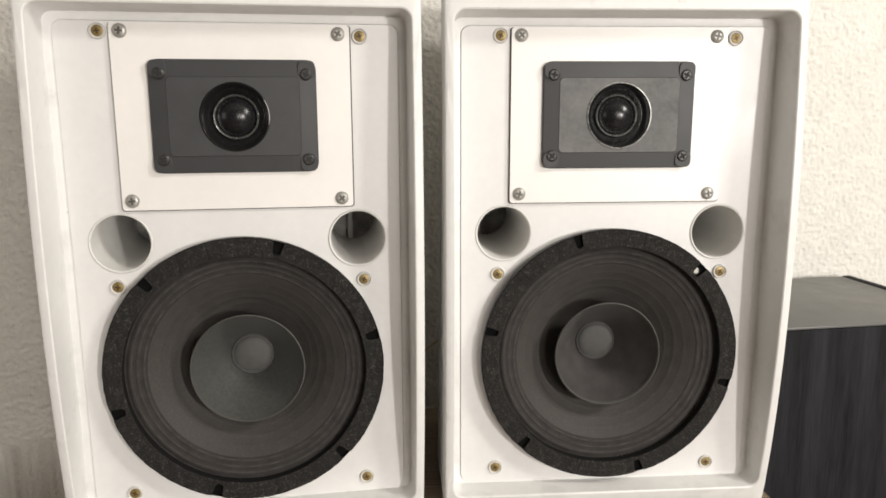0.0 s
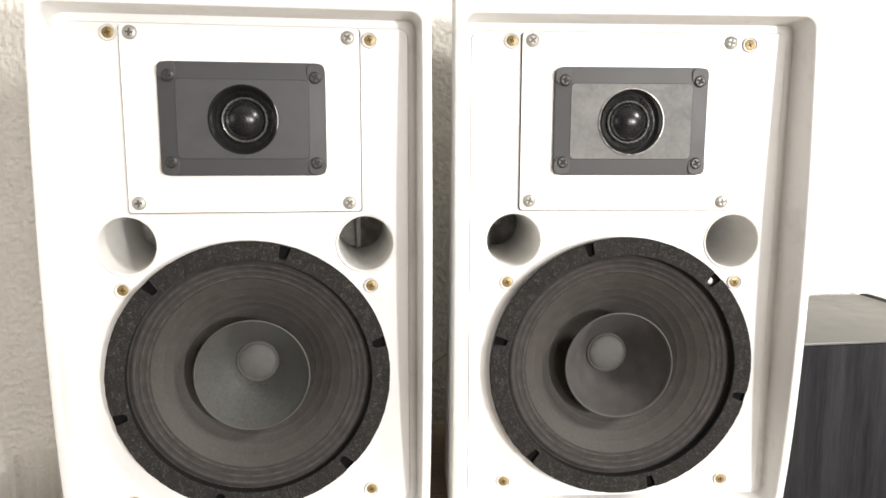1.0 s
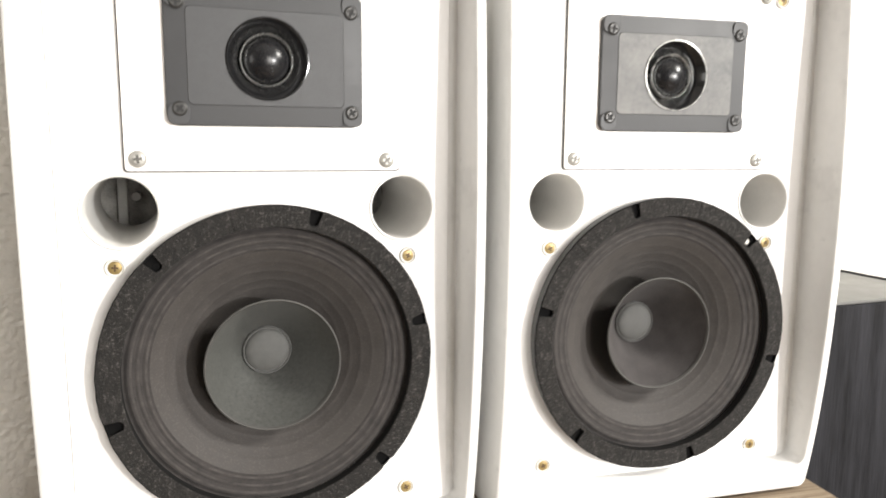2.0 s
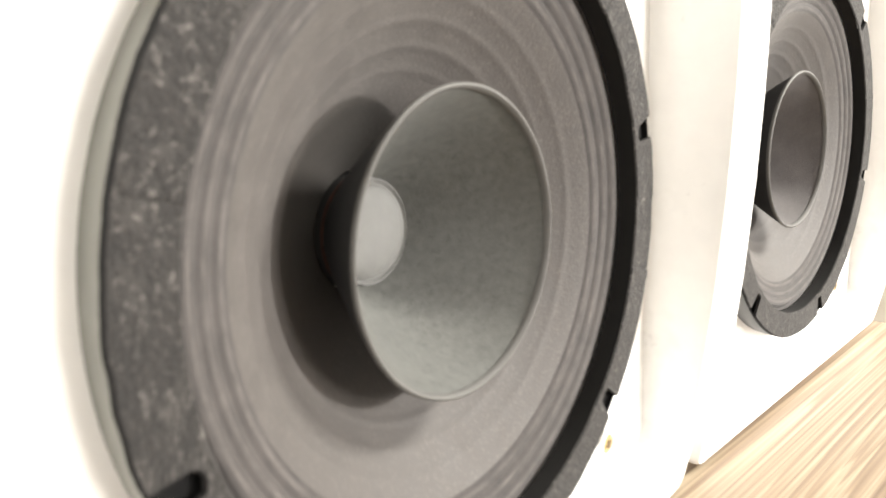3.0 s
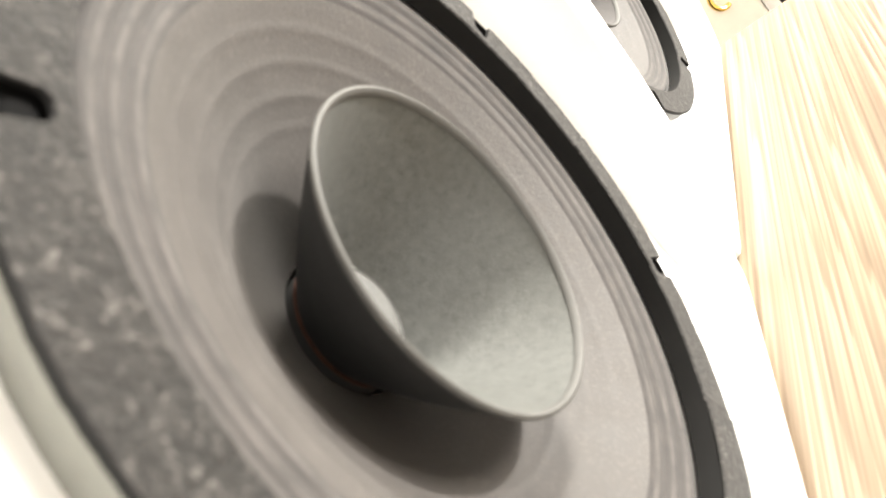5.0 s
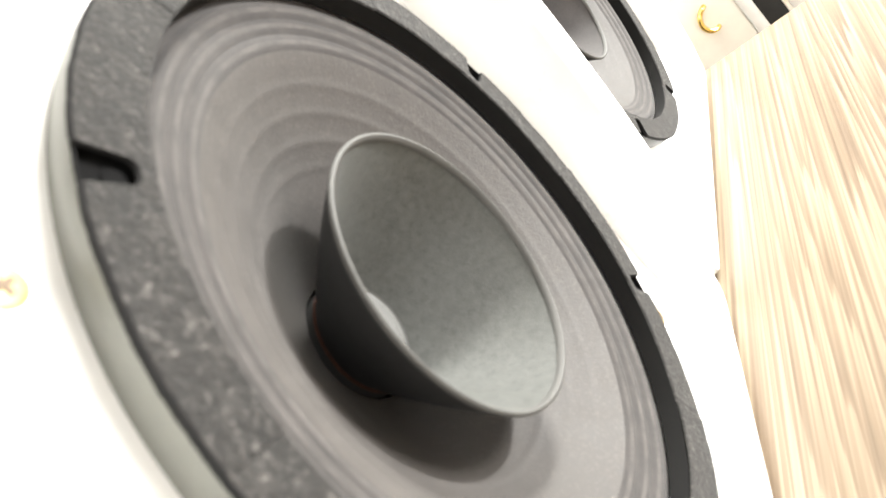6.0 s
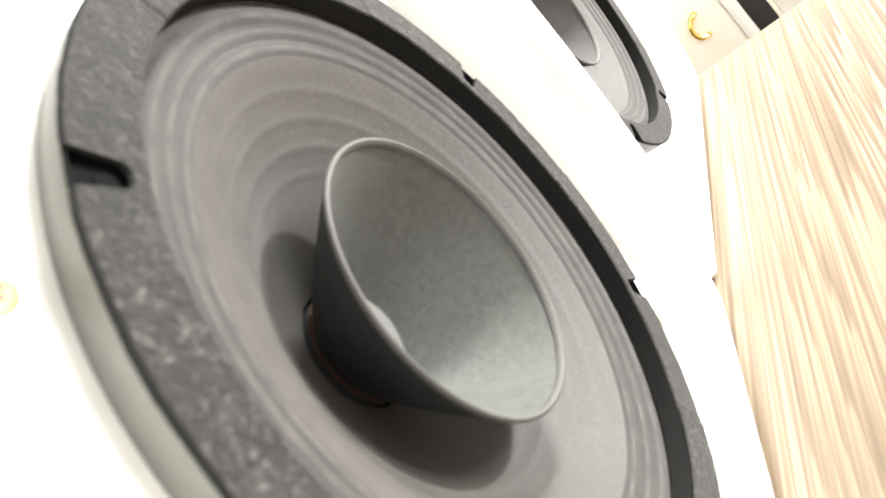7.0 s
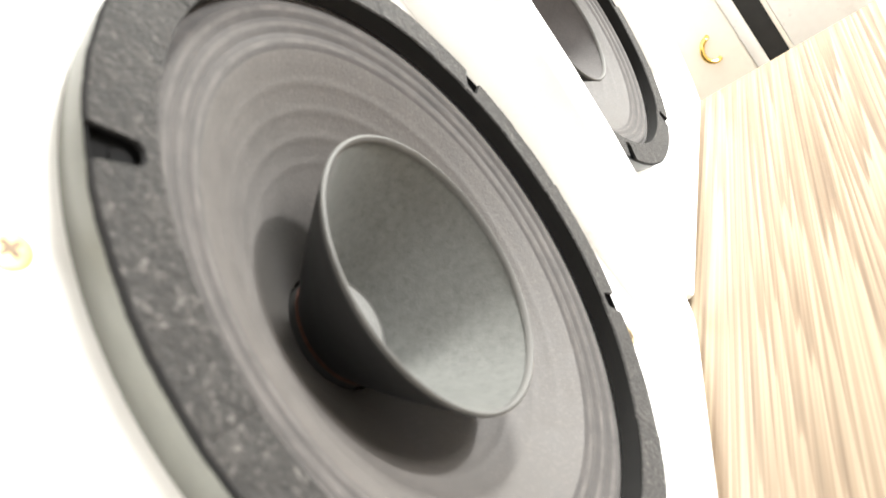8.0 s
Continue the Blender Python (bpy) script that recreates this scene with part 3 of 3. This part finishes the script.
def loudspeaker(x, y, turn, offset, drift, slot_screw, label):
    sp = thing("loudspeaker", x, y, TOP + 0.135, turn)
    tagged(sp, label, "loudspeaker", "white loudspeakers")
    part("cabinet", shell(), WHITE, sp, "white lacquered cabinet with a deep curved rim", 30)
    out = rounded(-0.11765, 0.11765, -0.10715, 0.25365, 0.0064, 10, 6)
    baf = part("baffle", holed_plate(out, [(0, 0, 0.0905), (0.0008, 0.1884, 0.030), (-0.0845, 0.0990, 0.0204), (0.0855, 0.0980, 0.0204)], 0.0, 0.010), WHITE_BAFFLE, sp, "white front baffle with two round ports", 20)
    for px, pz in ((-0.0845, 0.0990), (0.0855, 0.0980)):
        part("port_tube", lathe([(0.0222, -0.0002), (0.0215, -0.0010), (0.0207, -0.0007), (0.0202, 0.0010), (0.0200, 0.118), (0.0212, 0.118), (0.0212, 0.0105)], 72, cx=px, cz=pz), PORT, baf, "white plastic port tube", 40)
    # pale lining inside the cabinet, drawn close so the ports look lit
    bm = loft([[(px, yy, pz) for px, pz in rounded(-w, w, -0.131, 0.280, 0.004, 4, 3)] for w, yy in ((0.124, 0.0125), (0.122, 0.02), (0.108, 0.142))], cap_last=True)
    part("lining", bm, INNER, sp, "pale grey lining set close behind the ports", 0)
    part("post", lathe([(0.0, 0.124), (0.0010, 0.124), (0.0011, 0.126), (0.0030, 0.126), (0.0034, 0.127), (0.0034, 0.141)], 20, cx=-0.0815, cz=0.0995), PORT, sp, "pale round post inside the port")
    part("batten", box(0.0840 - 0.0022, 0.0840 + 0.0022, 0.131, 0.1415, 0.070, 0.135, 0.0008), PORT, sp, "narrow pale batten inside the cabinet")
    part("batten", box(-0.0945, -0.0875, 0.131, 0.1415, 0.060, 0.125, 0.001), PORT, sp, "pale wooden batten inside the cabinet")
    pl = holed_plate(rounded(-0.0805, 0.0827, 0.1228, 0.2525, 0.0022, 6, 4), [(0.0008, 0.1884, 0.030)], -0.0030, -0.0006)
    # Added sheet, slightly larger than the plate, paints its shadow gap.
    part("gap_sheet", holed_plate(rounded(-0.0812, 0.0836, 0.1220, 0.2527, 0.0022, 6, 4), [(0.0008, 0.1884, 0.030)], -0.0011, -0.0001), GAP_SHADE, sp, "added dark sheet drawing the shadow gap round the plate", 20)
    part("tweeter_plate", pl, PLATE, sp, "off-white metal plate holding the tweeter", 20)
    # Unseen feet, added to lift the cabinet and open a shadow gap.
    for fx in (-0.098, 0.098):
        for fy in (0.030, 0.120):
            part("foot", lathe([(0.0, 0.0), (0.0070, 0.0), (0.0076, 0.0006), (0.0076, 0.0030), (0.0, 0.0030)], 20), LINING, sp, "small black rubber foot, unseen, added for a shadow gap").matrix_basis = pose(fx * (1 - fy), fy, -0.135, 90, 0, 0)
    tweeter(sp, FLANGE_PANEL if slot_screw else SHEEN_PANEL, not slot_screw)
    woofer(sp, offset, [offset + 60 * k + drift[k] for k in range(6)], slot_screw, BASKET if slot_screw else BASKET_DARK, WHIZZER if slot_screw else WHIZZER_BROWN)
    rnd = random.Random(int(offset * 10))
    for px, pz in ((-0.0883, 0.2469), (0.0901, 0.2454), (-0.0889, 0.0668), (0.0894, 0.0659), (-0.0894, -0.0957), (0.0880, -0.0970)):
        wsh = put("washer", WASHER_ME, sp, px, 0.0, pz, 0, "white cup washer with a brass screw")
        put("screw", BRASS_ME, wsh, 0, 0, 0, 0, "brass cross-head screw")
        part("recess", cross(0.0019, rnd.uniform(0, 90), -0.00128), BRASS_SHADE, wsh, "cross painted dark as recess shade", 0)
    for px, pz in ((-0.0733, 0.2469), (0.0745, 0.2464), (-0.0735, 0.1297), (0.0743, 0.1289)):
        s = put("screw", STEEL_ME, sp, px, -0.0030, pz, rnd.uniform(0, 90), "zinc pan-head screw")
        part("recess", cross(0.0025, rnd.uniform(0, 90), -0.0021), STEEL_SHADE, s, "cross painted dark as recess shade", 0)
    return sp


loudspeaker(0.0, 0.0, 0.0, 14.3, (0, 0, 0, 1.6, 0, 0.6), 120, "white loudspeaker with black woofer and its grille removed")
loudspeaker(0.2818, -0.0132, -5.50, 46.0, (-0.6, 0.6, 0.4, 0, 0, 0), 0, "white loudspeaker turned slightly inwards, grille removed")


# ---- black box beside the table ----
def black_speaker():
    s = thing("floor_speaker", 0.592, 0.158, 0)
    tagged(s, "tall black ash veneer loudspeaker box beside the table", "loudspeaker")
    x0, x1, y0, y1, h = -0.125, 0.110, -0.107, 0.086, 0.876
    part("body", box(x0, x1, y0, y1, 0.0, h - 0.003, 0.0015), BLACKWOOD, s)
    part("top_panel", box(x0 + 0.0015, x1 - 0.010, y0 + 0.001, y1 - 0.001, h - 0.0028, h, 0.0008), SHEEN_TOP, s, "satin black top panel, greyed as the wall's reflection")
    part("trim", box(x1 - 0.0098, x1, y0 + 0.001, y1 - 0.001, h - 0.0028, h + 0.0010, 0.0005), BLACKWOOD, s, "black edge trim")


black_speaker()


# ---- ivory cupboard beyond the table ----
def cupboard():
    c = thing("cupboard", 0.80, -0.006, 0)
    tagged(c, "ivory painted cupboard with a brass bow handle", "cupboard")
    part("carcass", box(0.02, 0.45, -0.36, 0.24, 0.0, 0.79, 0.003), CUPBOARD, c)
    d = part("door", box(-0.004, 0.018, -0.072, 0.23, 0.06, 0.78, 0.002), CUPBOARD, c, "ivory cupboard door")
    part("stile", box(-0.010, 0.018, -0.0868, -0.0722, 0.06, 0.78, 0.0015), WHITE, c, "white upright edge strip")
    part("dark_strip", box(-0.004, 0.019, -0.1115, -0.0870, 0.06, 0.78, 0.0008), LINING, c, "black upright strip between the doors")
    part("door_edge", box(-0.008, 0.018, -0.117, -0.1117, 0.06, 0.78, 0.001), CUPBOARD, c, "beige door edge")
    part("door", box(-0.010, 0.018, -0.35, -0.1172, 0.06, 0.78, 0.002), WHITE, c, "white cupboard door")
    pts = [(-0.004 - 0.012 * math.sin(math.pi * i / 16) ** 0.6, -0.042 + 0.014 * math.sin(math.pi * i / 16), 0.683 + 0.016 * math.cos(math.pi * i / 16)) for i in range(17)]
    part("handle", tube(pts, 0.0032, 10), POLISHED, d, "polished brass bow handle")


cupboard()


# ---- cables behind the loudspeakers ----
def cable(points):
    me = mesh_from("speaker_cable", tube(points, 0.0011, 8), CABLE)
    tagged(new("speaker_cable", me), "thin clear speaker cable hanging behind the loudspeakers", "cable", "speaker cables")


def sag(a, b, c, n=24):
    a, b, c = Vector(a), Vector(b), Vector(c)
    return [a * (1 - t) ** 2 + b * 2 * t * (1 - t) + c * t * t for t in (i / n for i in range(n + 1))]


cable(sag((-0.10, 0.2015, 0.82), (-0.135, 0.225, 0.80), (-0.157, 0.232, TOP + 0.0011)))
cable(sag((-0.10, 0.2015, 0.826), (-0.135, 0.23, 0.806), (-0.160, 0.238, TOP + 0.0011)))
cable(sag((0.22, 0.194, 0.85), (0.185, 0.21, 0.845), (0.15, 0.225, 0.80)))
